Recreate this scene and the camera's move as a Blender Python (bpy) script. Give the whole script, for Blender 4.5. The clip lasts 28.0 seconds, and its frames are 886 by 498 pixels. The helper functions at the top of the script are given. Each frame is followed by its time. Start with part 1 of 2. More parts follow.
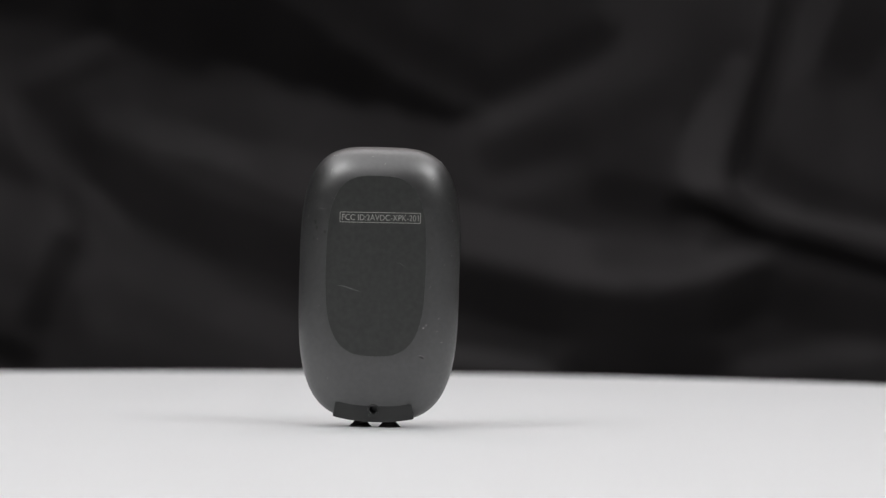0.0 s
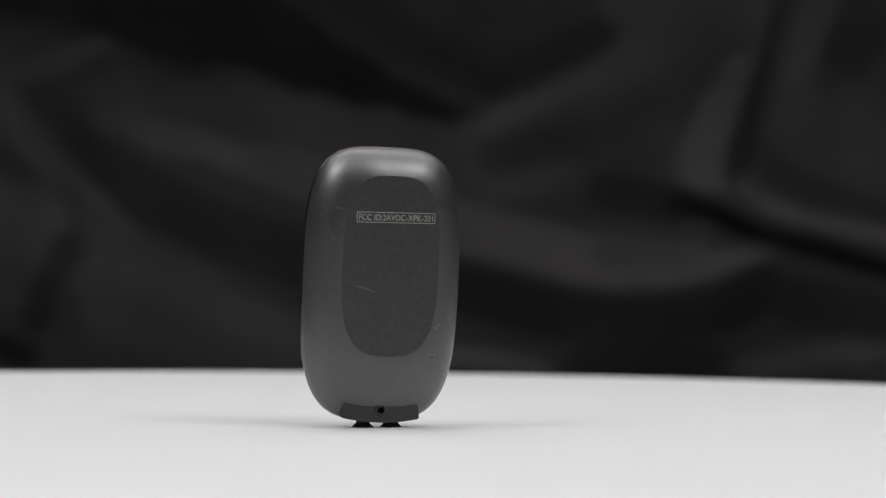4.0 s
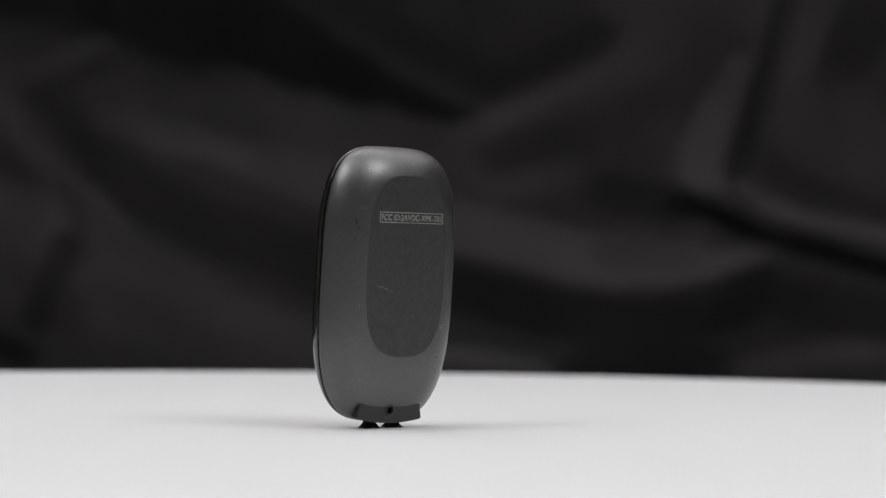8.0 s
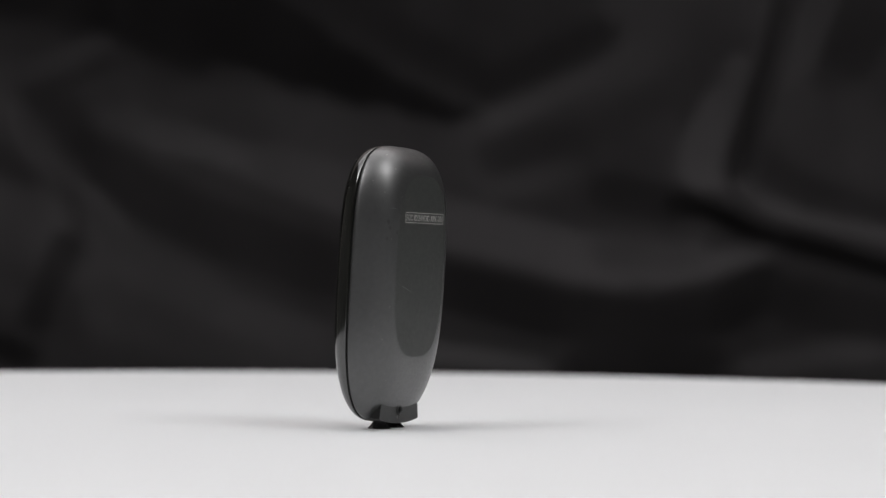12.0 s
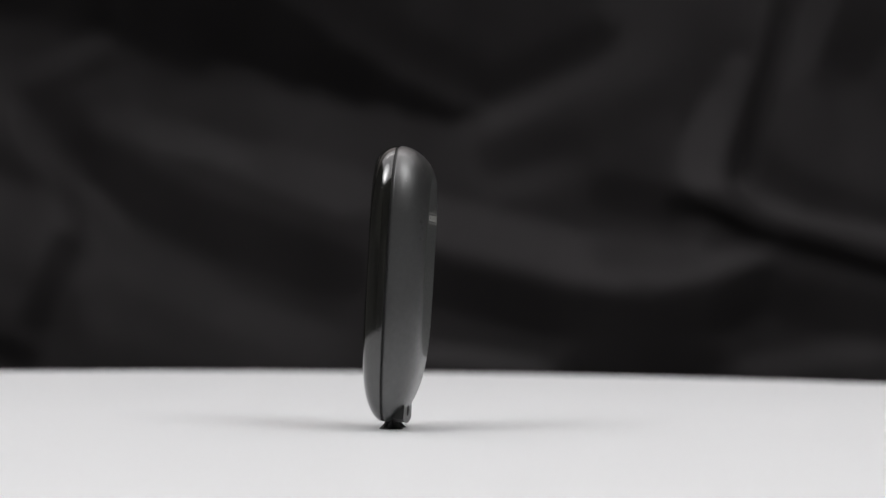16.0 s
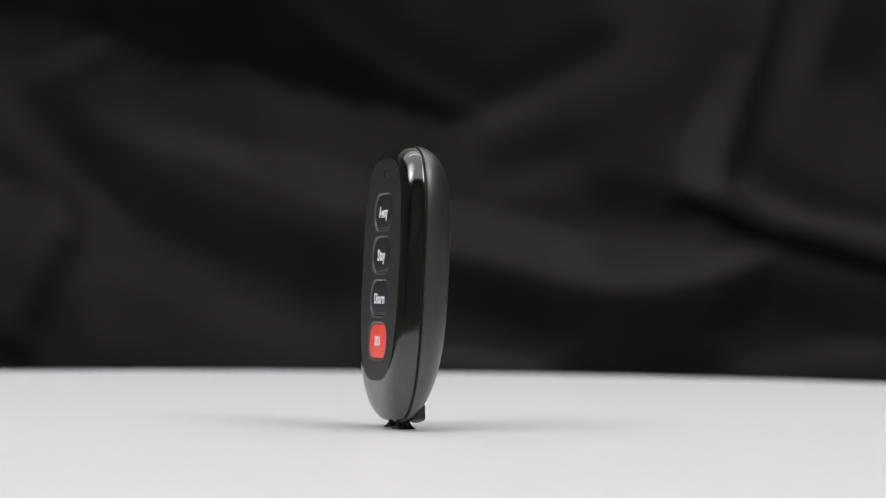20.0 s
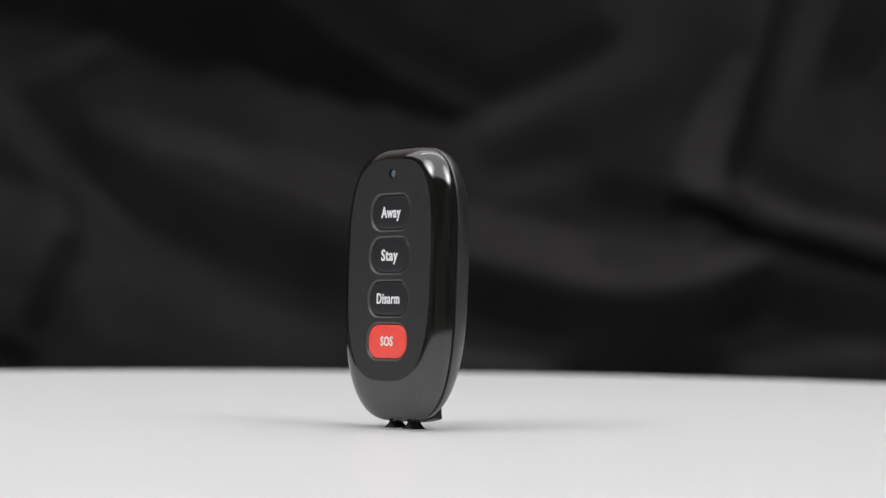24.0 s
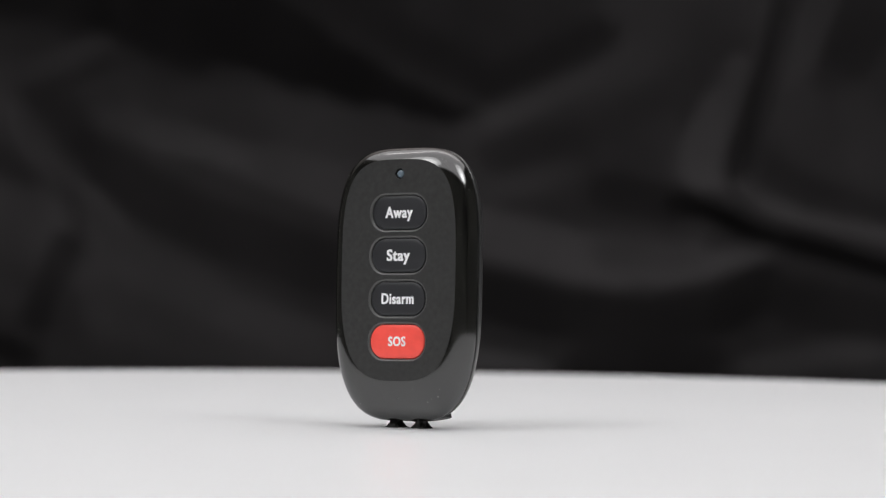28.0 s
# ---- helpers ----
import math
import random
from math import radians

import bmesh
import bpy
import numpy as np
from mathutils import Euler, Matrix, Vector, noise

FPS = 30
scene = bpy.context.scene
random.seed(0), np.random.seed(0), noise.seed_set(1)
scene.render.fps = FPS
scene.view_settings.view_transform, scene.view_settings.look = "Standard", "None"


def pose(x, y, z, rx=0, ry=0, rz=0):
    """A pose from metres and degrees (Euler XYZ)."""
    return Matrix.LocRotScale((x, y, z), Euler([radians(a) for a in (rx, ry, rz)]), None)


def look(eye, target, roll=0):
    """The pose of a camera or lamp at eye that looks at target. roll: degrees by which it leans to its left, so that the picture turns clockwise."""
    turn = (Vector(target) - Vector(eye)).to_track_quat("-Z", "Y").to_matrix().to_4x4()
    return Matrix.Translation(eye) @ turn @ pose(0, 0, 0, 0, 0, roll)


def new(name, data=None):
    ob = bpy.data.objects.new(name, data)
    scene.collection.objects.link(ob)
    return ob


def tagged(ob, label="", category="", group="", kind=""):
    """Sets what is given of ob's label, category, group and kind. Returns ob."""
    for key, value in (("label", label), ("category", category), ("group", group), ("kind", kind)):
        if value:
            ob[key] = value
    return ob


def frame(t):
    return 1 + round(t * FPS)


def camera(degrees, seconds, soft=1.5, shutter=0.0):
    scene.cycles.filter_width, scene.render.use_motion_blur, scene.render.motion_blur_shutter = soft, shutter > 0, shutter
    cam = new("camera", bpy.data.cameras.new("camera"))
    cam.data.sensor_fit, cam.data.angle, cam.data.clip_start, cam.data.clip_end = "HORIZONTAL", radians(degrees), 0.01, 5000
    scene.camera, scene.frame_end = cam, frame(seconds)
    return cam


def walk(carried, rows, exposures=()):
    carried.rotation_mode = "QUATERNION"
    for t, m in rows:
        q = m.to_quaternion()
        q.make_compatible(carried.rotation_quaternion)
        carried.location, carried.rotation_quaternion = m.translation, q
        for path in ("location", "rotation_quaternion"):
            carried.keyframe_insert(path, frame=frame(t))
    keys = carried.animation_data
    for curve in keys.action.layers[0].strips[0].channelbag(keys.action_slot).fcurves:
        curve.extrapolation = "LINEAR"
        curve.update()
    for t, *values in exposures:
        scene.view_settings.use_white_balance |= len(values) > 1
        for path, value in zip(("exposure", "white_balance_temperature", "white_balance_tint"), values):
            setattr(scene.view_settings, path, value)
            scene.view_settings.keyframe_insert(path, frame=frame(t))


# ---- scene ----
# Camera: a still tele lens, a hand's height over a white turntable.
EYE = Vector((0.01051, -0.600, 0.03630))
cam = camera(18.4, 28.0, soft=1.35)
cam.data.dof.use_dof = True
cam.data.dof.focus_distance = 0.598
cam.data.dof.aperture_fstop = 16.0
STAND = look(EYE, EYE + Vector((0, 1, math.tan(radians(0.272)))), roll=0.764)
walk(cam, [(0.0, STAND), (28.0, STAND)], exposures=[(0.0, 0.0), (28.0, 0.0)])


# ---- light ----
def softbox(name, eye, target, width, height, watts, colour=(1, 0.985, 0.96)):
    lamp = bpy.data.lights.new(name, "AREA")
    lamp.shape, lamp.size, lamp.size_y = "RECTANGLE", width, height
    lamp.energy, lamp.color = watts, colour
    ob = new(name, lamp)
    ob.matrix_world = look(eye, target)
    return ob


world = bpy.data.worlds.new("studio")
scene.world = world
world.use_nodes = True
world.node_tree.nodes["Background"].inputs[0].default_value = (0.02, 0.02, 0.021, 1)
world.node_tree.nodes["Background"].inputs[1].default_value = 0.3
# a wide diffuser overhead, with a lamp glaring through each of its front corners, and an unseen lamp added to brighten
# the wall behind
softbox("softbox_top", (0.0, -0.12, 0.96), (0, -0.12, 0), 1.86, 1.62, 15.0, (1, 0.985, 1))
for side in (-1, 1):
    for wide, watts in ((0.72, 3.3), (0.50, 2.1), (0.26, 1.1)):
        lamp = softbox("corner_lamp", (side * (0.90 - wide / 4), -0.62 + wide / 4, 0.94 + wide / 60), (side * 0.30, -0.30, 0), wide, wide, watts, (1, 1, 1))
        lamp.data.shape = "DISK"
softbox("wall_fill", (0.0, 0.50, 1.42), (0, 1.2, 0.80), 1.60, 0.22, 7.0, (1, 0.955, 0.95))


# ---- materials ----
def material(name, colour, rough, metal=0.0, grain=0.0, grain_size=400.0, mottle=0.0, mottle_size=60.0,
             rough_var=0.0, specular=0.5, coat=0.0, sheen=0.0, transmission=0.0, tint=None, ior=1.5, stretch=1.0, scatter=0.0, coat_rough=0.08):
    """A surface with mottled colour, uneven gloss and fine relief; sizes are in waves to the metre."""
    m = bpy.data.materials.new(name)
    m.use_nodes = True
    nt = m.node_tree
    b = nt.nodes["Principled BSDF"]
    b.inputs["Base Color"].default_value = (*colour, 1)
    b.inputs["Roughness"].default_value = rough
    b.inputs["Metallic"].default_value = metal
    b.inputs["Specular IOR Level"].default_value = specular
    b.inputs["IOR"].default_value = ior
    b.inputs["Coat Weight"].default_value = coat
    b.inputs["Coat Roughness"].default_value = coat_rough
    b.inputs["Sheen Weight"].default_value = sheen
    b.inputs["Sheen Roughness"].default_value = 0.4
    b.inputs["Transmission Weight"].default_value = transmission
    if scatter:  # light spreads this far, in metres, through a milky body
        b.inputs["Subsurface Weight"].default_value = 1.0
        b.inputs["Subsurface Radius"].default_value = (1, 1, 1)
        b.inputs["Subsurface Scale"].default_value = scatter
    co = nt.nodes.new("ShaderNodeTexCoord")

    def wave(scale, detail):
        n = nt.nodes.new("ShaderNodeTexNoise")
        n.inputs["Scale"].default_value = scale
        n.inputs["Detail"].default_value = detail
        way = nt.nodes.new("ShaderNodeMapping")
        way.inputs["Scale"].default_value = (1, 1, stretch)
        nt.links.new(co.outputs["Object"], way.inputs["Vector"])
        nt.links.new(way.outputs["Vector"], n.inputs["Vector"])
        return n

    if mottle:
        n = wave(mottle_size, 5)
        ramp = nt.nodes.new("ShaderNodeMapRange")
        ramp.inputs["From Min"].default_value, ramp.inputs["From Max"].default_value = 0.3, 0.7
        nt.links.new(n.outputs["Fac"], ramp.inputs["Value"])
        mix = nt.nodes.new("ShaderNodeMix")
        mix.data_type = "RGBA"
        dark = [c * (1 - mottle) for c in colour]
        light = [c * (1 + mottle) for c in (tint or colour)]
        mix.inputs["A"].default_value, mix.inputs["B"].default_value = (*dark, 1), (*light, 1)
        nt.links.new(ramp.outputs[0], mix.inputs["Factor"])
        nt.links.new(mix.outputs["Result"], b.inputs["Base Color"])
    if rough_var:
        n = wave(mottle_size * 2.3, 6)
        ramp = nt.nodes.new("ShaderNodeMapRange")
        ramp.inputs["From Min"].default_value, ramp.inputs["From Max"].default_value = 0.15, 0.85
        ramp.inputs["To Min"].default_value = max(0.02, rough - rough_var)
        ramp.inputs["To Max"].default_value = rough + rough_var
        nt.links.new(n.outputs["Fac"], ramp.inputs["Value"])
        nt.links.new(ramp.outputs[0], b.inputs["Roughness"])
    if grain:
        n = wave(grain_size, 3)
        bump = nt.nodes.new("ShaderNodeBump")
        bump.inputs["Strength"].default_value = grain
        bump.inputs["Distance"].default_value = 0.4 / grain_size
        nt.links.new(n.outputs["Fac"], bump.inputs["Height"])
        nt.links.new(bump.outputs["Normal"], b.inputs["Normal"])
    return m


WHITE = material("white_laminate", (0.675, 0.684, 0.692), 0.55, mottle=0.012, mottle_size=9, grain=0.03, grain_size=900, specular=0.25, scatter=0.02, coat=1.0, coat_rough=0.36)
WHITE_EDGE = material("white_edge", (0.58, 0.58, 0.58), 0.5, mottle=0.02, mottle_size=30)
SHELL = material("matte_black_plastic", (0.0085, 0.0086, 0.0087), 0.41, grain=0.36, grain_size=5400, mottle=0.45, mottle_size=900, rough_var=0.11, tint=(0.0092, 0.0095, 0.0092), specular=0.88, ior=1.53, coat=0.4, coat_rough=0.27)
PLATE = material("smooth_black_plastic", (0.0222, 0.0236, 0.0220), 0.38, grain=0.16, grain_size=4000, mottle=0.22, mottle_size=900, rough_var=0.10)
# faint upright streaks of reflected sheen are put into the gloss colour
GLOSS = material("gloss_black_plastic", (0.0050, 0.0050, 0.0046), 0.10, mottle=0.5, mottle_size=900, rough_var=0.04, tint=(0.0105, 0.0104, 0.0090), stretch=0.03, specular=0.95, ior=1.53)
PANEL = material("satin_black_film", (0.0280, 0.0280, 0.0272), 0.42, grain=0.14, grain_size=4800, mottle=0.22, mottle_size=1000, rough_var=0.10)
RUBBER = material("black_button_rubber", (0.014, 0.0145, 0.017), 0.50, grain=0.10, grain_size=7000, mottle=0.1, mottle_size=500)
RED = material("red_button_rubber", (0.98, 0.098, 0.075), 0.38, grain=0.08, grain_size=7000, mottle=0.05, mottle_size=500)
# near-black that stands for shade in the seam, the screw hole and the nick
GROOVE = material("groove_shade", (0.006, 0.006, 0.006), 0.6, mottle=0.2, mottle_size=400)
FOOT = material("black_soft_rubber", (0.025, 0.0245, 0.0235), 0.15, specular=1.0, grain=0.2, grain_size=1500, mottle=0.2, mottle_size=400)
PRINT = material("white_print", (0.88, 0.88, 0.89), 0.5, mottle=0.05, mottle_size=900)
RIM = material("grey_rubber_lip", (0.074, 0.074, 0.072), 0.38, grain=0.1, grain_size=5000, mottle=0.12, mottle_size=700)
PRINT_GREY = material("grey_laser_print", (0.24, 0.24, 0.225), 0.5, mottle=0.25, mottle_size=900)
LENS = material("smoky_led_lens", (0.15, 0.20, 0.24), 0.15, mottle=0.1, mottle_size=900)
DUST = material("pale_dust", (0.42, 0.42, 0.40), 0.8, mottle=0.2, mottle_size=900)
SCRATCH = material("pale_scuff", (0.085, 0.085, 0.085), 0.5, mottle=0.3, mottle_size=1500)
SMUDGE = material("dull_smudge", (0.012, 0.012, 0.011), 0.52, specular=0.65, mottle=0.4, mottle_size=1800)
CLOTH = material("black_satin_cloth", (0.0322, 0.0300, 0.0309), 0.60, grain=0.10, grain_size=1600, mottle=0.10, mottle_size=25, specular=0.06)
WALL = material("grey_wall_paint", (0.13, 0.13, 0.129), 0.8, grain=0.1, grain_size=200, mottle=0.08, mottle_size=4)
PALE_WALL = material("pale_wall_paint", (0.74, 0.69, 0.68), 0.8, grain=0.1, grain_size=200, mottle=0.05, mottle_size=4)
FLOOR = material("charcoal_floor", (0.04, 0.038, 0.036), 0.6, grain=0.1, grain_size=120, mottle=0.12, mottle_size=6)
BLOCK = material("dark_block_plastic", (0.015, 0.0155, 0.015), 0.42, grain=0.15, grain_size=4000, mottle=0.15, mottle_size=300)
TABLE = material("black_table_laminate", (0.02, 0.02, 0.02), 0.5, mottle=0.1, mottle_size=12)


# ---- mesh tools ----
def part(name, bm, mat, parent=None, label="", smooth=True, kind=""):
    me = bpy.data.meshes.new(name)
    bmesh.ops.recalc_face_normals(bm, faces=bm.faces)
    bm.to_mesh(me)
    bm.free()
    me.materials.append(mat)
    for p in me.polygons:
        p.use_smooth = smooth
    ob = new(name, me)
    if parent:
        ob.parent = parent
    if label:
        ob["label"] = label
    if kind:
        ob["kind"] = kind
    return ob


def box(x0, x1, y0, y1, z0, z1, bevel=0.0):
    bm = bmesh.new()
    bmesh.ops.create_cube(bm, size=1)
    for v in bm.verts:
        v.co = ((x0, x1)[v.co.x > 0], (y0, y1)[v.co.y > 0], (z0, z1)[v.co.z > 0])
    if bevel:
        bmesh.ops.bevel(bm, geom=bm.edges[:], offset=bevel, segments=2, affect="EDGES", profile=0.5)
    return bm


def lathe(profile, n=96):
    """Turn (radius, z) pairs round the z axis and close the ends."""
    bm = bmesh.new()
    rings = [[bm.verts.new((r * math.cos(2 * math.pi * i / n), r * math.sin(2 * math.pi * i / n), z)) for i in range(n)] for r, z in profile]
    stitch(bm, rings)
    bm.faces.new(rings[0])
    bm.faces.new(rings[-1])
    return bm


def stitch(bm, rings):
    for a, b in zip(rings, rings[1:]):
        n = len(a)
        for i in range(n):
            bm.faces.new((a[i], a[(i + 1) % n], b[(i + 1) % n], b[i]))


def superellipse(a, z_mid, up, down, n_up, n_down, n=168):
    """A closed outline in x and z, with its own fullness above and below the middle."""
    pts = []
    for i in range(n):
        t = 2 * math.pi * (i + 0.5) / n
        c, s = math.cos(t), math.sin(t)
        e = n_up if s > 0 else n_down
        x = a * math.copysign(abs(c) ** (2 / e), c)
        z = z_mid + (up if s > 0 else down) * math.copysign(abs(s) ** (2 / e), s)
        pts.append((x, z))
    return pts


def rounded(cx, cz, w, h, r, n=10):
    """A rounded rectangle in x and z."""
    pts = []
    for k, (sx, sz) in enumerate(((1, 1), (-1, 1), (-1, -1), (1, -1))):
        for i in range(n):
            t = math.pi / 2 * (k + i / (n - 1))
            pts.append((cx + sx * (w / 2 - r) + r * math.cos(t), cz + sz * (h / 2 - r) + r * math.sin(t)))
    return pts


# ---- the room ----
def room():
    part("floor", box(-2.0, 2.0, -2.0, 1.2, -0.80, -0.75), FLOOR, smooth=False)
    # unseen ceiling, made pale to fill a dark gap in the gloss reflections
    part("ceiling", box(-2.0, 2.0, -2.0, 1.2, 1.75, 1.80), PALE_WALL, smooth=False)
    part("wall_north", box(-2.0, 2.0, 1.2, 1.3, -0.80, 1.80), PALE_WALL, smooth=False)
    part("wall_south", box(-2.0, 2.0, -2.1, -2.0, -0.80, 1.80), WALL, smooth=False)
    part("wall_east", box(2.0, 2.1, -2.1, 1.3, -0.80, 1.80), WALL, smooth=False)
    part("wall_west", box(-2.1, -2.0, -2.1, 1.3, -0.80, 1.80), WALL, smooth=False)
    for name, text in (("floor", "charcoal studio floor"), ("ceiling", "plain pale ceiling out of view, added to lighten the gloss reflections"), ("wall_north", "plain pale painted studio wall behind the cloth"),
                       ("wall_south", "plain grey painted studio wall"), ("wall_east", "plain grey painted studio wall"), ("wall_west", "plain grey painted studio wall")):
        tagged(bpy.data.objects[name], text, name.split("_")[0], kind="structure")


def table():
    t = tagged(new("table"), "plain black table under the white turntable", "table")
    t.location = (0, 0.05, -0.75)
    part("tabletop", box(-0.7, 0.7, -0.45, 0.45, 0.66, 0.69, 0.003), TABLE, t, smooth=False)
    for x in (-0.64, 0.64):
        for y in (-0.39, 0.39):
            part("leg", box(x - 0.025, x + 0.025, y - 0.025, y + 0.025, 0, 0.66, 0.003), TABLE, t, smooth=False)


def turntable():
    t = tagged(new("turntable"), "round matte white display turntable, slowly turning", "turntable")
    t.location = (0, 0, -0.06)
    part("base", lathe([(0.10, 0), (0.20, 0), (0.205, 0.004), (0.205, 0.028), (0.20, 0.032), (0.10, 0.032)]), WHITE_EDGE, t, "white plastic base")
    R = 0.2975  # radius and 6 mm offset from the turning axis fit the far edge in the camera's view
    plate = part("platter", lathe([(0.05, 0.032), (R - 0.004, 0.032), (R, 0.035), (R, 0.0575), (R - 0.0006, 0.0593), (R - 0.0020, 0.06), (0.15, 0.06), (0.03, 0.06)], 256), WHITE, t, "smooth white platter")
    plate.data.transform(Matrix.Translation((0, -0.006, 0)))
    for p in plate.data.polygons:
        p.use_smooth = abs(p.normal.z) < 0.98
    return t, plate


# ---- the cloth behind: brightness strokes fitted to the camera's view, solved into a relief ----
FOLDS = []


def fold(brightness, half, soft, *path):
    """A stroke of brightness along a path of (x, z) in centimetres, traced in the camera's view, half as wide as told,
    with a soft rim; the cloth is tilted to shade so: > 1 turns up to the lamps, < 1 turns down from them.
    """
    FOLDS.append((brightness, half, soft, path))


fold(0.12, 2.2, 0.9, (-26.1, 12.7), (-15.5, 12.4))
fold(0.34, 1.67, 0.84, (-7.4, 12.7), (-2.3, 11.3), (0.4, 9.9))
fold(0.74, 0.84, 0.45, (-26.1, 10.3), (-19.9, 10.3))
fold(1.22, 1.53, 0.45, (-12.1, 7.1), (-7.9, 6.7), (-2.3, 5.8), (0.4, 5.3))
fold(0.02, 1.45, 0.6, (-19.5, 13.4), (-16.3, 11.9), (-12.7, 10.3))
fold(0.00, 2.18, 0.28, (-14.5, 13.9), (-10.2, 11.4))
fold(0.00, 1.73, 0.25, (-10.2, 11.4), (-7.4, 10.0))
fold(0.02, 1.26, 0.22, (-7.9, 10.2), (-4.3, 8.8))
fold(0.04, 0.73, 0.17, (-4.9, 9.0), (-1.6, 7.9))
fold(0.07, 0.55, 0.16, (-2.1, 8.0), (1.2, 7.0))
fold(0.62, 1.67, 0.5, (-0.7, 12.7), (3.2, 11.6), (5.5, 12.4))
fold(0.36, 0.98, 0.35, (2.1, 8.8), (4.9, 9.9), (7.1, 11.0))
fold(1.42, 0.60, 0.42, (1.0, 6.5), (3.2, 7.4), (6.2, 8.8), (8.8, 9.9))
fold(1.12, 0.70, 0.60, (8.2, 9.6), (11.2, 10.6))
fold(0.84, 0.84, 0.28, (3.8, 5.8), (7.4, 6.7), (10.2, 8.1))
fold(1.15, 0.50, 0.25, (-20.9, 8.6), (-18.6, 9.6), (-17.0, 10.2))
fold(0.60, 0.42, 0.25, (-20.6, 7.6), (-18.6, 8.3), (-17.2, 9.2), (-16.0, 9.3))
fold(0.80, 0.35, 0.22, (-15.6, 8.6), (-16.2, 7.8))
fold(0.62, 0.90, 0.30, (-19.9, 7.2), (-18.2, 6.7))
fold(1.15, 0.95, 0.40, (-14.9, 6.9), (-12.1, 6.4), (-8.5, 5.5), (-5.1, 4.3))
fold(1.25, 0.60, 0.35, (-17.0, 6.7), (-13.6, 5.9))
fold(1.90, 0.68, 0.30, (-14.4, 6.05), (-11.8, 5.4), (-9.6, 4.6), (-7.4, 3.9), (-5.1, 3.0))
fold(1.55, 1.12, 0.40, (-8.6, 4.6), (-4.0, 3.3))
fold(0.62, 1.0, 0.4, (-23.0, 5.0), (-21.2, 3.2))
fold(1.30, 0.8, 0.4, (-22.2, 0.8), (-21.4, -2.2))
fold(0.53, 0.78, 0.20, (-18.5, 5.6), (-16.3, 4.6))
fold(0.62, 1.45, 0.30, (-16.6, 3.8), (-12.1, 1.6), (-7.5, 0.1), (-5.0, -0.6))
fold(1.45, 1.95, 0.50, (-24.1, 2.0), (-20.2, 1.2), (-16.3, -0.6), (-12.7, -2.4))
fold(1.60, 0.39, 0.17, (-21.2, 7.1), (-20.3, 5.0), (-18.9, 3.7), (-17.3, 2.7), (-15.9, 1.2))
fold(1.25, 1.67, 0.35, (-16.3, -2.7), (-10.7, -4.1), (-5.1, -4.9))
fold(1.50, 1.10, 0.45, (-14.9, -0.8), (-12.4, -1.9), (-9.6, -3.1), (-6.0, -4.3))
fold(0.48, 0.73, 0.25, (-18.7, 0.3), (-19.6, -2.1), (-20.1, -3.5))
fold(0.38, 0.78, 0.20, (-23.5, -4.5), (-20.8, -5.2))
fold(1.25, 0.98, 0.35, (-0.7, 5.4), (1.3, 4.6))
fold(0.70, 0.75, 0.35, (2.4, 5.3), (5.0, 5.9))
fold(1.75, 1.28, 0.22, (-1.2, 2.3), (0.4, 1.9), (3.2, 1.25), (6.0, 0.6), (8.5, 0.2))
fold(1.75, 0.61, 0.13, (6.0, 0.5), (8.5, 0.0), (10.8, -0.2), (13.0, 0.3), (15.5, 0.9))
fold(1.40, 0.89, 0.21, (8.3, 0.7), (12.2, 0.5))
fold(1.35, 0.55, 0.35, (2.0, 3.4), (4.4, 4.0), (6.2, 4.6))
fold(0.57, 1.00, 0.14, (8.1, 3.6), (11.3, 3.2))
fold(0.48, 1.28, 0.22, (-0.7, -1.0), (2.1, -1.6), (6.0, -2.5), (10.2, -2.7), (13.8, -2.0), (15.8, -0.9))
fold(0.50, 1.12, 0.35, (7.4, -4.9), (13.0, -4.6))
fold(0.66, 1.2, 0.5, (16.6, 5.2), (22.5, 3.9))
fold(2.00, 0.50, 0.17, (-0.7, -4.5), (2.7, -4.8), (4.9, -5.2))
fold(1.50, 0.70, 0.28, (15.5, -4.9), (18.9, -4.1), (22.8, -3.5))
fold(1.22, 2.09, 0.5, (18.3, 6.6), (22.8, 5.4))
fold(1.70, 1.12, 0.20, (13.5, 7.9), (12.8, 6.4), (12.4, 4.9))
fold(1.60, 0.70, 0.20, (12.0, 6.0), (12.3, 4.9))
fold(1.90, 0.28, 0.11, (14.3, 9.7), (14.1, 8.2))
fold(1.70, 0.56, 0.14, (14.0, 9.9), (13.8, 7.4), (13.6, 5.1))
fold(0.66, 0.98, 0.28, (20.0, 12.1), (24.2, 11.8))
fold(0.57, 1.26, 0.28, (20.0, 13.8), (19.7, 10.7))
fold(1.35, 0.36, 0.13, (18.3, 13.2), (17.3, 9.9))
fold(1.25, 0.25, 0.11, (16.5, 9.5), (17.5, 8.6), (19.3, 7.2))
fold(1.90, 0.39, 0.10, (12.7, 4.6), (14.1, 4.0), (15.8, 3.2), (17.7, 2.6), (20.0, 2.2), (22.2, 1.8), (25.6, 1.3))
fold(0.05, 0.47, 0.10, (11.3, 3.3), (13.0, 2.8), (15.0, 1.9), (17.2, 1.4), (19.4, 0.9), (22.2, 0.1), (25.6, -0.9))
fold(0.56, 1.26, 0.35, (17.7, -1.6), (24.2, -2.4))

# narrow upright creases, sunk into the cloth along dark strips traced in the camera's view: depth, half width and path
# in centimetres
CREASES = [
    (1.25, 0.58, ((16.6, 14.6), (16.2, 12.2), (15.7, 10.0), (15.25, 8.2), (14.8, 6.5), (14.4, 4.6))),
]


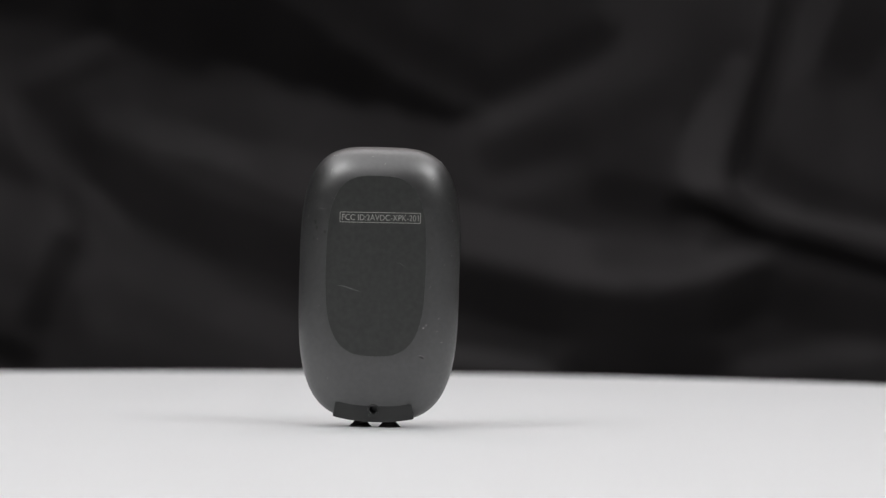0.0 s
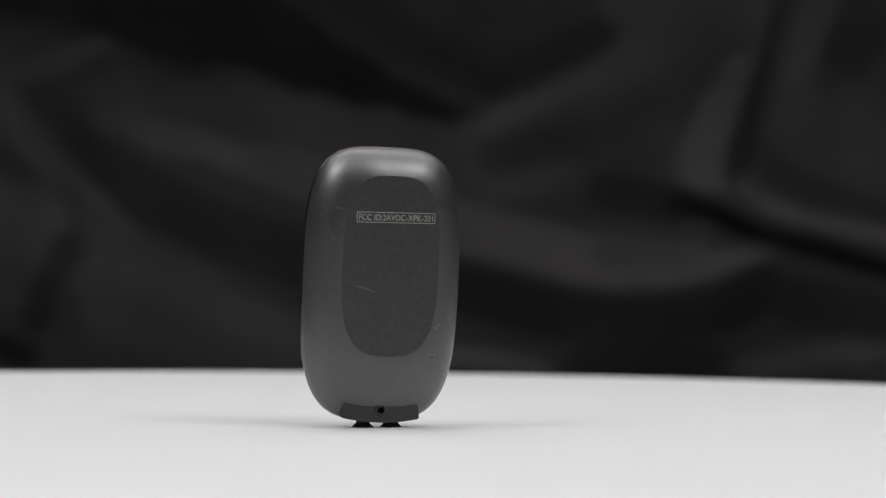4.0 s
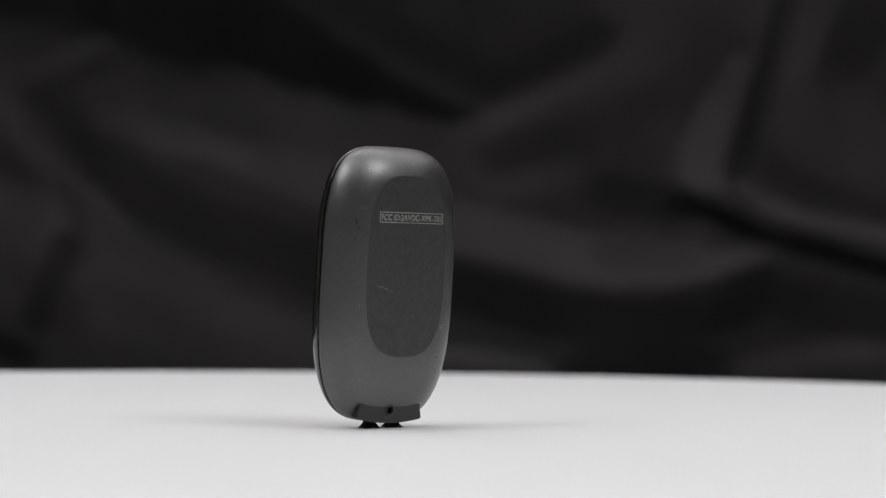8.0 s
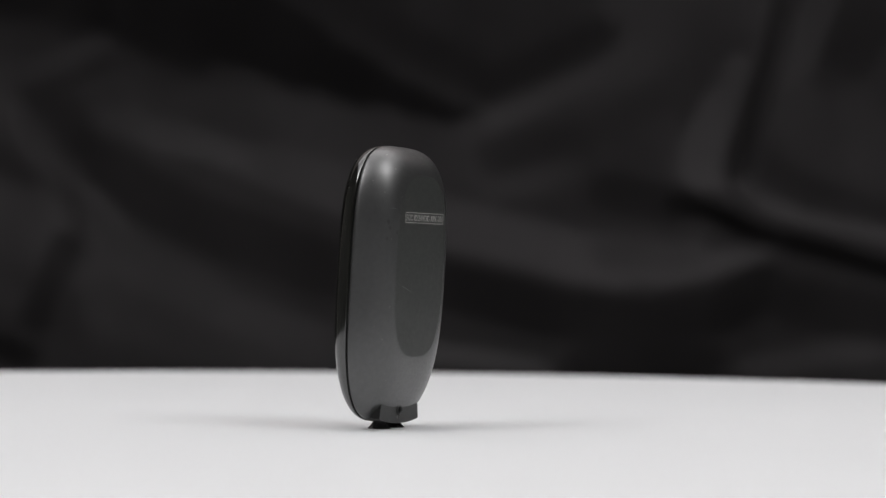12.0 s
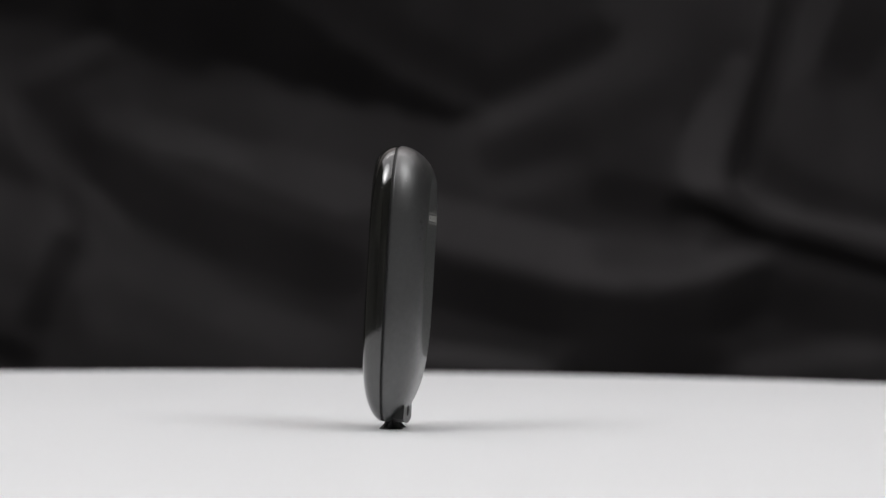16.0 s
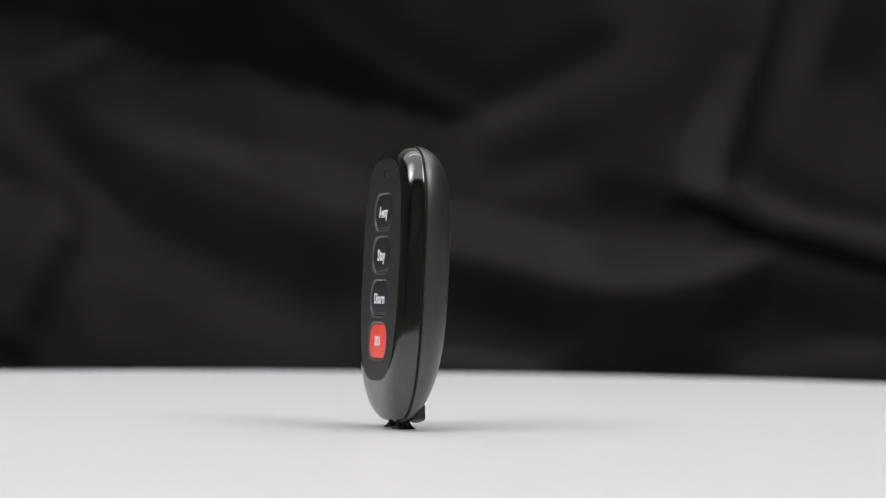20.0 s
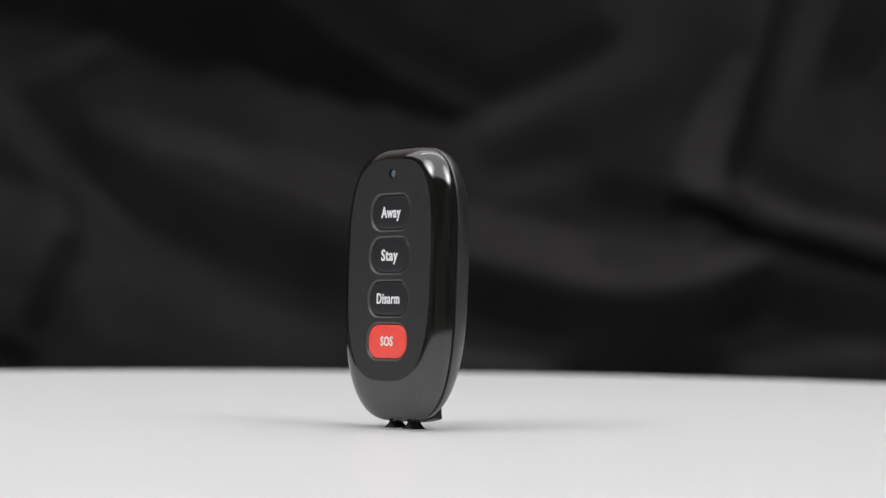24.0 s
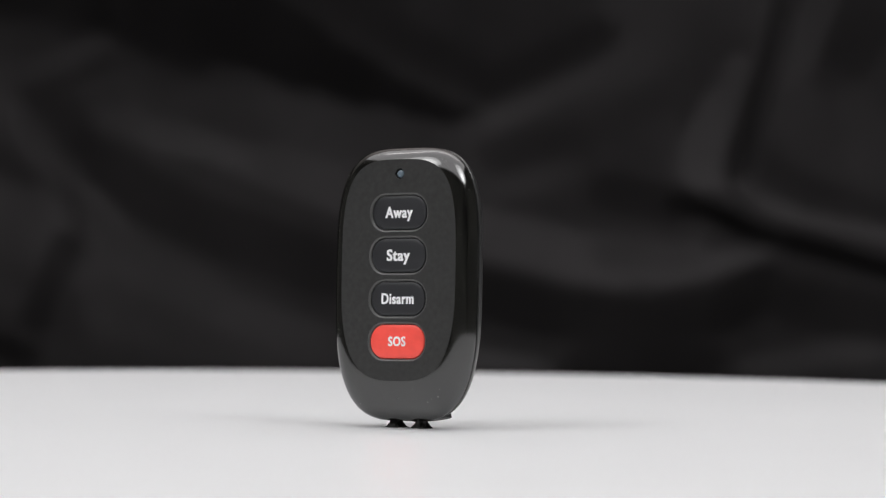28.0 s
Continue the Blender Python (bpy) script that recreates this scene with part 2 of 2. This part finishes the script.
def drape(gx, gz, step):
    """The relief, in centimetres, of a cloth shaped until its shading matches the brightness in FOLDS from the camera.
    """
    brightness = np.ones_like(gx)
    for level, half, soft, path in FOLDS:
        near = np.full_like(gx, 1e9)
        for (ax, az), (bx, bz) in zip(path, path[1:]):
            ux, uz = bx - ax, bz - az
            k = np.clip(((gx - ax) * ux + (gz - az) * uz) / (ux * ux + uz * uz), 0, 1)
            near = np.minimum(near, np.hypot(gx - ax - k * ux, gz - az - k * uz))
        cover = 1 / (1 + np.exp(np.clip((near - half) / (0.45 * soft), -40, 40)))
        brightness = brightness * (1 - cover) + level * cover
    for k in range(9):
        a = 1.1 + 0.35 * k
        brightness *= 1 + 0.03 * np.sin((gx * math.cos(a) + gz * math.sin(a)) * (0.22 + 0.09 * k) + 1.7 * k)
    nz, nx = gx.shape
    kx, kz = np.meshgrid(2 * np.pi * np.fft.fftfreq(nx, step), 2 * np.pi * np.fft.fftfreq(nz, step))
    away, up, lean = 0.71, 0.65, -0.28
    rest = (away + up * lean) / math.hypot(1, lean)
    tilt = np.clip((brightness - 1) * 0.8, -0.9, 0.9)
    for _ in range(40):
        relief = np.real(np.fft.ifft2(np.fft.fft2(-tilt) * (-1j * kz) / (kz ** 2 + 0.20 * kx ** 2 + 0.0012)))
        dz, dx = np.gradient(relief, step)
        s = lean - dz
        lit = np.maximum(away + up * s, 0) / np.sqrt(1 + s * s + dx * dx) / rest
        tilt = np.clip(tilt + 0.12 * (np.minimum(brightness, 1.85) - lit), -1.2, 1.5)
    for deep, half, path in CREASES:
        near = np.full_like(gx, 1e9)
        for (ax, az), (bx, bz) in zip(path, path[1:]):
            ux, uz = bx - ax, bz - az
            k = np.clip(((gx - ax) * ux + (gz - az) * uz) / (ux * ux + uz * uz), 0, 1)
            near = np.minimum(near, np.hypot(gx - ax - k * ux, gz - az - k * uz))
        relief = relief - deep * np.exp(-(near / half) ** 2)
    return relief - lean * gz


def cloth():
    nx, nz, step = 480, 300, 0.25
    x0, z0 = -60.0, -34.0
    gx, gz = np.meshgrid(x0 + step * np.arange(nx), z0 + step * np.arange(nz))
    relief = drape(gx, gz, step)
    # it falls straight to the floor below the folds, and hangs plain beyond them
    side = np.full_like(gx[:, :1], 120.0)
    gx = np.concatenate([-side, gx, side], 1)
    relief = np.concatenate([relief[:, :1], relief, relief[:, -1:]], 1)
    gz = np.concatenate([gz[:, :1], gz, gz[:, -1:]], 1)
    nx += 2
    gx = np.concatenate([gx[:1], gx])
    relief = np.concatenate([relief[:1], relief])
    gz = np.concatenate([np.full_like(gz[:1], -75 - EYE.z * 100), gz])
    nz += 1
    bm_verts = np.stack([gx, -relief, gz], -1).reshape(-1, 3) * 0.01
    i = np.arange(nx * nz).reshape(nz, nx)
    faces = np.stack([i[:-1, :-1], i[:-1, 1:], i[1:, 1:], i[1:, :-1]], -1).reshape(-1, 4)
    me = bpy.data.meshes.new("backdrop_cloth")
    me.from_pydata(bm_verts.tolist(), [], faces.tolist())
    me.materials.append(CLOTH)
    for p in me.polygons:
        p.use_smooth = True
    ob = tagged(new("backdrop_cloth", me), "creased black satin cloth hung behind the turntable", "cloth", kind="structure")
    ob.location = (EYE.x, 0.75, EYE.z)
    ob.rotation_euler = (0, radians(0.764), 0)
    thick = ob.modifiers.new("thickness", "SOLIDIFY")
    thick.thickness, thick.offset = 0.0006, -1
    return ob


# ---- the remote: millimetres, x across, front face to +y, z up from the platter ----
MM = 0.001
LEAN = Matrix.Translation((0, 0, 0.25)) @ Matrix.Rotation(radians(2.4), 4, "X") @ Matrix.Rotation(radians(1.15), 4, "Y")
BODY = superellipse(17.65, 32.4, 28.7, 31.2, 3.6, 3.35)
FACE = superellipse(14.4, 34.0, 24.2, 24.1, 3.5, 3.1)
BACK = superellipse(10.9, 34.8, 20.1, 19.1, 3.2, 3.0)
FRONT_Y, BACK_Y = 4.6, -7.55


def remote_part(name, bm, mat, parent, label="", smooth=True, lean=True, kind=""):
    bmesh.ops.transform(bm, matrix=Matrix.Scale(MM, 4) @ (LEAN if lean else Matrix()), verts=bm.verts)
    return part(name, bm, mat, parent, label, smooth, kind)


def inset(outline, d):
    """An outline drawn in by d along its own normals."""
    out, n = [], len(outline)
    for i in range(n):
        (ax, az), (bx, bz) = outline[i - 1], outline[(i + 1) % n]
        tx, tz = bx - ax, bz - az
        k = math.hypot(tx, tz) or 1
        x, z = outline[i]
        out.append((x - d * tz / k, z + d * tx / k))
    return out


def ring(bm, outline, y):
    return [bm.verts.new((x, y, z)) for x, z in outline]


def blend(a, b, k):
    return [(p[0] + (q[0] - p[0]) * k, p[1] + (q[1] - p[1]) * k) for p, q in zip(a, b)]


BACK_SWEEP = (64, 86, 83, 0.28)   # how far the shell turns over the top, at the sides and underneath, in degrees
FRONT_SWEEP = (58, 88, 85, 0.06)


def turn(outer, sweeps, j):
    """The sweep and fullness of the shell's curve at the j-th point of its outline."""
    top = max(z for _, z in outer)
    low = min(z for _, z in outer)
    side = min(1.0, abs(outer[j][0]) / max(x for x, _ in outer)) ** 3
    end = sweeps[0] if outer[j][1] > (top + low) / 2 else sweeps[2]
    under = 0.14 if outer[j][1] < (top + low) / 2 else 0.0
    return radians(end + (sweeps[1] - end) * side), 1.0 + sweeps[3] * side + under * (1 - side)


def rise(u, sweep, full):
    return 0.03 + 0.97 * (math.sin(u) / math.sin(sweep)) ** full


def shell(outer, inner, y0, y1, sweeps, steps=20):
    """A curved half shell from the seam outline to the flat face's outline; returns its bmesh and rings."""
    bm = bmesh.new()
    rings = [ring(bm, inset(outer, 1.2), y0), ring(bm, inset(outer, 0.16), y0), ring(bm, inset(outer, 0.04), y0 + (y1 - y0) * 0.012)]
    turns = [turn(outer, sweeps, j) for j in range(len(outer))]
    for i in range(steps + 1):
        verts = []
        for (ax, az), (bx, bz), (sweep, full) in zip(outer, inner, turns):
            u = sweep * i / steps
            k = (1 - math.cos(u)) / (1 - math.cos(sweep))
            verts.append(bm.verts.new((ax + (bx - ax) * k, y0 + (y1 - y0) * rise(u, sweep, full), az + (bz - az) * k)))
        rings.append(verts)
    stitch(bm, rings)
    return bm, rings


def shell_depth(outer, y0, y1, sweeps, j, k):
    """How deep the shell stands a share k of the way in from the j-th point of its outline."""
    sweep, full = turn(outer, sweeps, j)
    return y0 + (y1 - y0) * rise(math.acos(max(-1.0, 1 - k * (1 - math.cos(sweep)))), sweep, full)


def slab(outline, y_face, y_rear, bevel, holes=(), lip=0.55):
    """A flat sheet with a bevelled rim and wells sunk through it; the face looks along y."""
    way = 1 if y_face > y_rear else -1
    bm = bmesh.new()
    top = ring(bm, inset(outline, bevel), y_face)
    stitch(bm, [ring(bm, outline, y_rear), ring(bm, outline, y_face - way * bevel), top])
    loops = [top]
    for hole in holes:
        a = ring(bm, inset(hole, -lip), y_face)
        b = ring(bm, inset(hole, 0.03 - lip), y_face - way * 0.03)
        stitch(bm, [a, b, ring(bm, inset(hole, 0.03 - lip), y_rear)])
        loops.append(a)
    edges = []
    for lp in loops:
        for i in range(len(lp)):
            edges.append(bm.edges.get((lp[i], lp[(i + 1) % len(lp)])))
    bmesh.ops.triangle_fill(bm, edges=edges, use_beauty=True)
    return bm


def button(outline, y_face, y_rear, dome=0.12):
    bm = bmesh.new()
    rings = [ring(bm, outline, y_rear), ring(bm, outline, y_face - 0.28), ring(bm, inset(outline, 0.07), y_face - 0.10), ring(bm, inset(outline, 0.25), y_face - 0.01),
             ring(bm, inset(outline, 0.9), y_face + dome * 0.5), ring(bm, inset(outline, 2.2), y_face + dome)]
    stitch(bm, rings)
    bm.faces.new(rings[-1])
    return bm


def letters(text, wide, cap, at, back=False, bold=0.0, turn=0.0, heavy=0.0):
    """A raised word of a given width and capital height, centred at (x, y, z) on the front or the back."""
    def outline(word):
        cu = bpy.data.curves.new("word", "FONT")
        cu.body, cu.size, cu.extrude, cu.offset, cu.resolution_u = word, 1.0, 0.008, bold, 4
        cu.space_character = 1.0 + 3.0 * bold + 1.2 * heavy
        ob = new("word", cu)
        bpy.context.view_layer.update()
        me = bpy.data.meshes.new_from_object(ob.evaluated_get(bpy.context.evaluated_depsgraph_get()))
        bpy.data.objects.remove(ob)
        bpy.data.curves.remove(cu)
        return me
    tall = max(v.co.y for v in outline("S").vertices)
    me = outline(text)
    xs = [v.co.x for v in me.vertices]
    bm = bmesh.new()
    bm.from_mesh(me)
    if heavy:  # a second strike beside the first thickens the upright strokes
        for v in bm.verts:
            v.co.x -= heavy / 2
        first = len(bm.verts)
        bm.from_mesh(me)
        bm.verts.ensure_lookup_table()
        for v in bm.verts[first:]:
            v.co.x, v.co.z = v.co.x + heavy / 2, v.co.z * 1.25
    bpy.data.meshes.remove(me)
    sx, sz = wide / (max(xs) - min(xs)), cap / tall
    side = 1 if back else -1
    c, s = math.cos(radians(turn)), math.sin(radians(turn))
    for v in bm.verts:
        x, z = (v.co.x - (max(xs) + min(xs)) / 2) * sx, (v.co.y - tall / 2) * sz
        v.co = (at[0] + side * (x * c - z * s), at[1] - side * v.co.z * 3.0, at[2] + x * s + z * c)
    return bm


def blade(x0, z0, x1, z1, width, y_of, y_lift):
    """A hair-thin scuff laid on a surface whose depth is y_of(x, z)."""
    bm = bmesh.new()
    n, rows = 8, []
    nx, nz = z0 - z1, x1 - x0
    k = math.hypot(nx, nz)
    nx, nz = nx / k, nz / k
    for i in range(n + 1):
        f = i / n
        w = width * (0.15 + math.sin(math.pi * f)) / 2
        x, z = x0 + (x1 - x0) * f, z0 + (z1 - z0) * f + 0.12 * math.sin(5 * f)
        rows.append([bm.verts.new((x + s * nx * w, y_of(x + s * nx * w, z + s * nz * w) + y_lift * h, z + s * nz * w)) for s, h in ((-1, 0), (-0.4, 1), (0.4, 1), (1, 0))])
    for a, b in zip(rows, rows[1:]):
        for j in range(3):
            bm.faces.new((a[j], a[j + 1], b[j + 1], b[j]))
    return bm


def within(outline, x, z):
    """Whether (x, z) lies inside a closed outline."""
    hit = False
    for (ax, az), (bx, bz) in zip(outline, outline[1:] + outline[:1]):
        if (az > z) != (bz > z) and x < (bx - ax) * (z - az) / (bz - az) + ax:
            hit = not hit
    return hit


def remote():
    fob = tagged(new("remote_control"), "black alarm remote with three black buttons and a red one", "remote control")
    # back half
    bm, rings = shell(BODY, BACK, -0.23, BACK_Y, BACK_SWEEP)
    stitch(bm, [ring(bm, BACK, BACK_Y), ring(bm, BACK, BACK_Y + 0.5)])
    # the shell is open behind the screw hole
    bmesh.ops.delete(bm, geom=[f for f in bm.faces if all(abs(v.co.x) < (1.9 if v.co.z < 4.6 else 0.9) and 2.2 < v.co.z < 5.0 and v.co.y < -1 for v in f.verts)], context="FACES")
    back = remote_part("back_shell", bm, SHELL, fob, "matte textured black back shell")
    remote_part("back_plate", slab(inset(BACK, 0.006), BACK_Y - 0.004, BACK_Y + 0.45, 0.012), PLATE, back, "flat smooth dark back plate", smooth=False)
    # front half
    bm, rings = shell(BODY, FACE, 0.23, FRONT_Y, FRONT_SWEEP)
    last = ring(bm, inset(FACE, 0.05), FRONT_Y - 1.0)
    stitch(bm, [ring(bm, FACE, FRONT_Y), last])
    bm.faces.new(last)
    front = remote_part("front_shell", bm, GLOSS, fob, "glossy black front shell")
    # a black band added in the seam's gap, standing for its shade
    bm = bmesh.new()
    stitch(bm, [ring(bm, inset(BODY, 0.48), -0.4), ring(bm, inset(BODY, 0.48), 0.4)])
    remote_part("seam_shade", bm, GROOVE, fob, "thin black band in the gap between the shells, standing for its shade")
    # front panel, its wells and the buttons
    spots = [("Away", 46.55, 6.85, 2.40), ("Stay", 37.20, 5.75, 2.45), ("Disarm", 27.75, 8.05, 2.30), ("SOS", 18.45, 4.30, 2.05)]
    wells = [rounded(0.0, z, 13.7, 7.5, 3.45) for _, z, _, _ in spots]
    hole = [(0.60 * math.cos(2 * math.pi * i / 24), 55.05 + 0.60 * math.sin(2 * math.pi * i / 24)) for i in range(24)]
    panel = remote_part("front_panel", slab(inset(FACE, 0.01), FRONT_Y + 0.01, FRONT_Y - 0.95, 0.02, wells + [hole]), PANEL, front, "flat satin black front panel", smooth=False)
    for (word, z, wide, cap), well in zip(spots, wells):
        red = word == "SOS"
        bm = bmesh.new()
        stitch(bm, [ring(bm, inset(well, k), FRONT_Y + y) for k, y in ((-0.53, -0.9), (-0.53, -0.04), (-0.47, 0.0), (-0.40, -0.01), (-0.08, -0.34), (-0.02, -0.5), (0.0, -0.95))])
        remote_part("button_rim", bm, RIM, panel, "sloping grey lip round a button")
        b = remote_part("button", button(inset(well, 0.06), FRONT_Y - 0.20, FRONT_Y - 0.98), RED if red else RUBBER, fob, ("soft red button" if red else "soft black button") + " lettered " + word)
        remote_part("lettering", letters(word, wide, cap, (0.0, FRONT_Y - 0.075, z + 0.10), bold=0.020, heavy=0.044), PRINT, b, "white printed word " + word, smooth=False)
    bm = lathe([(0.3, -0.3), (0.92, -0.25), (0.92, 0.0), (0.80, 0.20), (0.3, 0.30)], 24)
    bmesh.ops.transform(bm, matrix=Matrix.Translation((0, FRONT_Y - 0.55, 55.05)) @ Matrix.Rotation(radians(-90), 4, "X"), verts=bm.verts)
    remote_part("indicator_led", bm, LENS, front, "small smoky blue indicator lamp, unlit")
    # label on the back plate
    bm = bmesh.new()
    rim = rounded(0.0, 0.0, 17.7, 2.30, 0.25, 5)
    c, s = math.cos(radians(0.75)), math.sin(radians(0.75))
    turned = lambda pts: [(0.70 + x * c - z * s, 45.85 + x * s + z * c) for x, z in pts]
    rings = [ring(bm, turned(o), y) for o, y in ((rim, BACK_Y - 0.02), (rim, BACK_Y - 0.05), (inset(rim, 0.15), BACK_Y - 0.05), (inset(rim, 0.15), BACK_Y - 0.02))]
    stitch(bm, rings)
    remote_part("label_border", bm, PRINT_GREY, back, "thin grey printed frame", smooth=False)
    remote_part("lettering", letters("FCC ID:2AVDC-XPK-201", 16.7, 1.28, (0.70, BACK_Y - 0.035, 45.85), back=True, turn=0.75, bold=0.004), PRINT_GREY, back, "grey printed approval number", smooth=False)
    # keyring block at the foot of the back, with its screw hole
    bm = bmesh.new()
    xs = [-1 + 2 * i / 40 for i in range(41)]
    loop = [(8.25 * f, 4.60 + 0.55 * f * f + 0.45 * math.exp(-(8.25 * f) ** 2)) for f in xs] + [(8.75 * f, 1.22 + 0.95 * f * f) for f in reversed(xs)]
    a, b, c2 = ring(bm, loop, -2.2), ring(bm, loop, -4.36), ring(bm, inset(loop, 0.14), -4.52)
    stitch(bm, [a, b, c2])
    bm.faces.new(a)
    hole = [(0.82 * math.cos(2 * math.pi * i / 24), 3.88 + 0.82 * math.sin(2 * math.pi * i / 24)) for i in range(24)]
    h0, h1 = ring(bm, hole, -4.52), ring(bm, hole, 0.5)
    stitch(bm, [h0, h1])
    bm.faces.new(h1)
    edges = [bm.edges.get((lp[i], lp[(i + 1) % len(lp)])) for lp in (c2, h0) for i in range(len(lp))]
    bmesh.ops.triangle_fill(bm, edges=edges, use_beauty=True)
    tab = remote_part("keyring_block", bm, BLOCK, fob, "small dark block at the foot of the back", smooth=False)
    bm = lathe([(0.84, 0.0), (1.26, 0.0), (1.22, 0.22), (1.08, 0.34), (0.92, 0.28), (0.81, -0.9)], 28)
    bmesh.ops.delete(bm, geom=[f for f in bm.faces if len(f.verts) > 4], context="FACES")
    bmesh.ops.transform(bm, matrix=Matrix.Translation((0, -4.46, 3.88)) @ Matrix.Rotation(radians(90), 4, "X"), verts=bm.verts)
    # a black plug added to darken the depth of the hole
    plug = bmesh.new()
    dark = [ring(plug, [(r * math.cos(2 * math.pi * i / 28), 3.88 + r * math.sin(2 * math.pi * i / 28)) for i in range(28)], y) for r, y in ((0.80, -0.4), (0.78, -0.7), (0.4, -0.6))]
    stitch(plug, dark)
    plug.faces.new(dark[-1])
    remote_part("hole_plug", plug, GROOVE, tab, "black plug in the screw hole, standing for its shade")
    remote_part("screw_boss", bm, BLOCK, tab, "raised ring round the screw hole")
    bm = bmesh.new()
    for x, z, size in ((-0.9, 2.55, 0.09), (-0.75, 2.25, 0.07), (0.4, 2.2, 0.05), (-4.1, 1.75, 0.05), (4.6, 1.8, 0.05)):
        bmesh.ops.create_icosphere(bm, subdivisions=1, radius=size, matrix=Matrix.Translation((x, -4.52, z)))
    remote_part("crumb", bm, DUST, tab, "few pale crumbs", kind="stuff")
    # wear: scuffs, a nick and dust clinging to the shells
    def depth(x, z, inner=BACK, y0=-0.23, y1=BACK_Y, sweeps=BACK_SWEEP):
        """How deep a shell stands at (x, z)."""
        k0, k1 = 0.0, 1.0
        for _ in range(24):
            k = (k0 + k1) / 2
            inside = within(blend(BODY, inner, k), x, z)
            k0, k1 = (k, k1) if inside else (k0, k)
        here = blend(BODY, inner, k0)
        j = min(range(len(here)), key=lambda i: (here[i][0] - x) ** 2 + (here[i][1] - z) ** 2)
        return shell_depth(BODY, y0, y1, sweeps, j, k0)

    remote_part("scuff", blade(-13.2, 47.3, -11.2, 47.45, 0.16, depth, -0.03), SCRATCH, back, "short pale scuff on the shell")
    remote_part("scuff", blade(-8.2, 30.9, -3.2, 29.8, 0.20, lambda x, z: BACK_Y - 0.005, -0.02), SCRATCH, back, "fine pale scratch on the back plate")
    remote_part("scuff", blade(4.6, 36.2, 6.6, 35.4, 0.05, lambda x, z: BACK_Y - 0.005, -0.015), SCRATCH, back, "fine pale scratch on the back plate")
    for x, z, length, width in ((-13.7, 45.0, -1.0, 0.55), (-13.3, 43.6, -0.7, 0.45), (-11.4, 42.7, -0.6, 0.40), (-13.9, 41.2, -0.5, 0.30)):
        remote_part("smudge", blade(x, z, x + 0.15, z + length, width, depth, -0.015), SMUDGE, back, "small dull dark smudge on the shell")
    # the nick's shadow is laid on as a dark strip, its pale lip beside it
    remote_part("nick", blade(10.0, 15.8, 11.0, 15.7, 0.32, depth, -0.02), GROOVE, back, "dark strip painted for the shadow of a nick in the shell")
    remote_part("scuff", blade(9.7, 16.15, 11.1, 16.0, 0.16, depth, -0.03), SCRATCH, back, "pale lip of a nick")
    remote_part("scuff", blade(-0.5, 6.1, 0.3, 6.3, 0.22, lambda x, z: depth(x, z, FACE, 0.23, FRONT_Y, FRONT_SWEEP), 0.02), SCRATCH, front, "tiny pale scuff on the glossy shell")
    rng = random.Random(7)
    for name, host, count in (("dust", back, 44), ("dust", front, 56)):
        bm = bmesh.new()
        for _ in range(count):
            a = rng.uniform(0, 2 * math.pi)
            i = int(a / (2 * math.pi) * len(BODY)) % len(BODY)
            if BODY[i][1] < 10 and rng.random() < 0.7:
                continue
            k = rng.random()
            inner, sweeps, y0, y1 = (BACK, BACK_SWEEP, -0.23, BACK_Y) if host is back else (FACE, FRONT_SWEEP, 0.23, FRONT_Y)
            p = blend(BODY, inner, k)[i]
            y = shell_depth(BODY, y0, y1, sweeps, i, k)
            size = rng.choice((0.03, 0.04, 0.05, 0.06, 0.09))
            bmesh.ops.create_icosphere(bm, subdivisions=1, radius=size, matrix=Matrix.Translation((p[0], y, p[1])) @ Matrix.Diagonal((1, 0.6, rng.uniform(0.7, 1.6), 1)))
        remote_part(name, bm, DUST, host, "pale specks of dust", kind="stuff")
    bm = bmesh.new()
    for x, z, size in ((10.75, 22.2, 0.14), (11.35, 22.9, 0.11), (13.9, 24.3, 0.08), (16.2, 38.0, 0.07), (16.6, 41.3, 0.06), (16.0, 45.6, 0.08)):
        bmesh.ops.create_icosphere(bm, subdivisions=1, radius=size, matrix=Matrix.Translation((x, depth(x, z), z)))
    remote_part("crumb", bm, DUST, back, "few pale crumbs", kind="stuff")
    # the two stubby feet
    for x in (-3.05, 3.35):
        bm = lathe([(0.5, 2.8), (1.40, 2.6), (1.36, 1.45), (1.46, 1.15), (1.85, 0.65), (2.30, 0.20), (2.55, 0.03), (2.4, 0.0), (0.8, 0.0)], 36)
        for v in bm.verts:
            a = math.atan2(v.co.y, v.co.x)
            v.co.x *= 1 + 0.06 * math.sin(3 * a + x)
            v.co.y *= 1 + 0.06 * math.cos(2 * a + x)
        bmesh.ops.translate(bm, verts=bm.verts, vec=(x, -1.45, 0))
        remote_part("foot", bm, FOOT, fob, "flared black rubber foot", lean=False)
    return fob


room()
table()
TURNTABLE, PLATTER = turntable()
CLOTH_SHEET = cloth()
FOB = remote()


def yaw(t):
    """Degrees through which the turntable has turned."""
    return 5.785 * t - 0.00859 * t * t


def motions():
    times = [2.0 * k for k in range(15)]
    walk(PLATTER, [(t, pose(0, 0, 0, 0, 0, yaw(t))) for t in times])
    stand = pose(0, 0, 0, 0, 0, -5.3) @ pose(-0.0040, 0.00104, 0)
    walk(FOB, [(t, pose(0, 0, 0, 0, 0, yaw(t)) @ stand) for t in times])


motions()
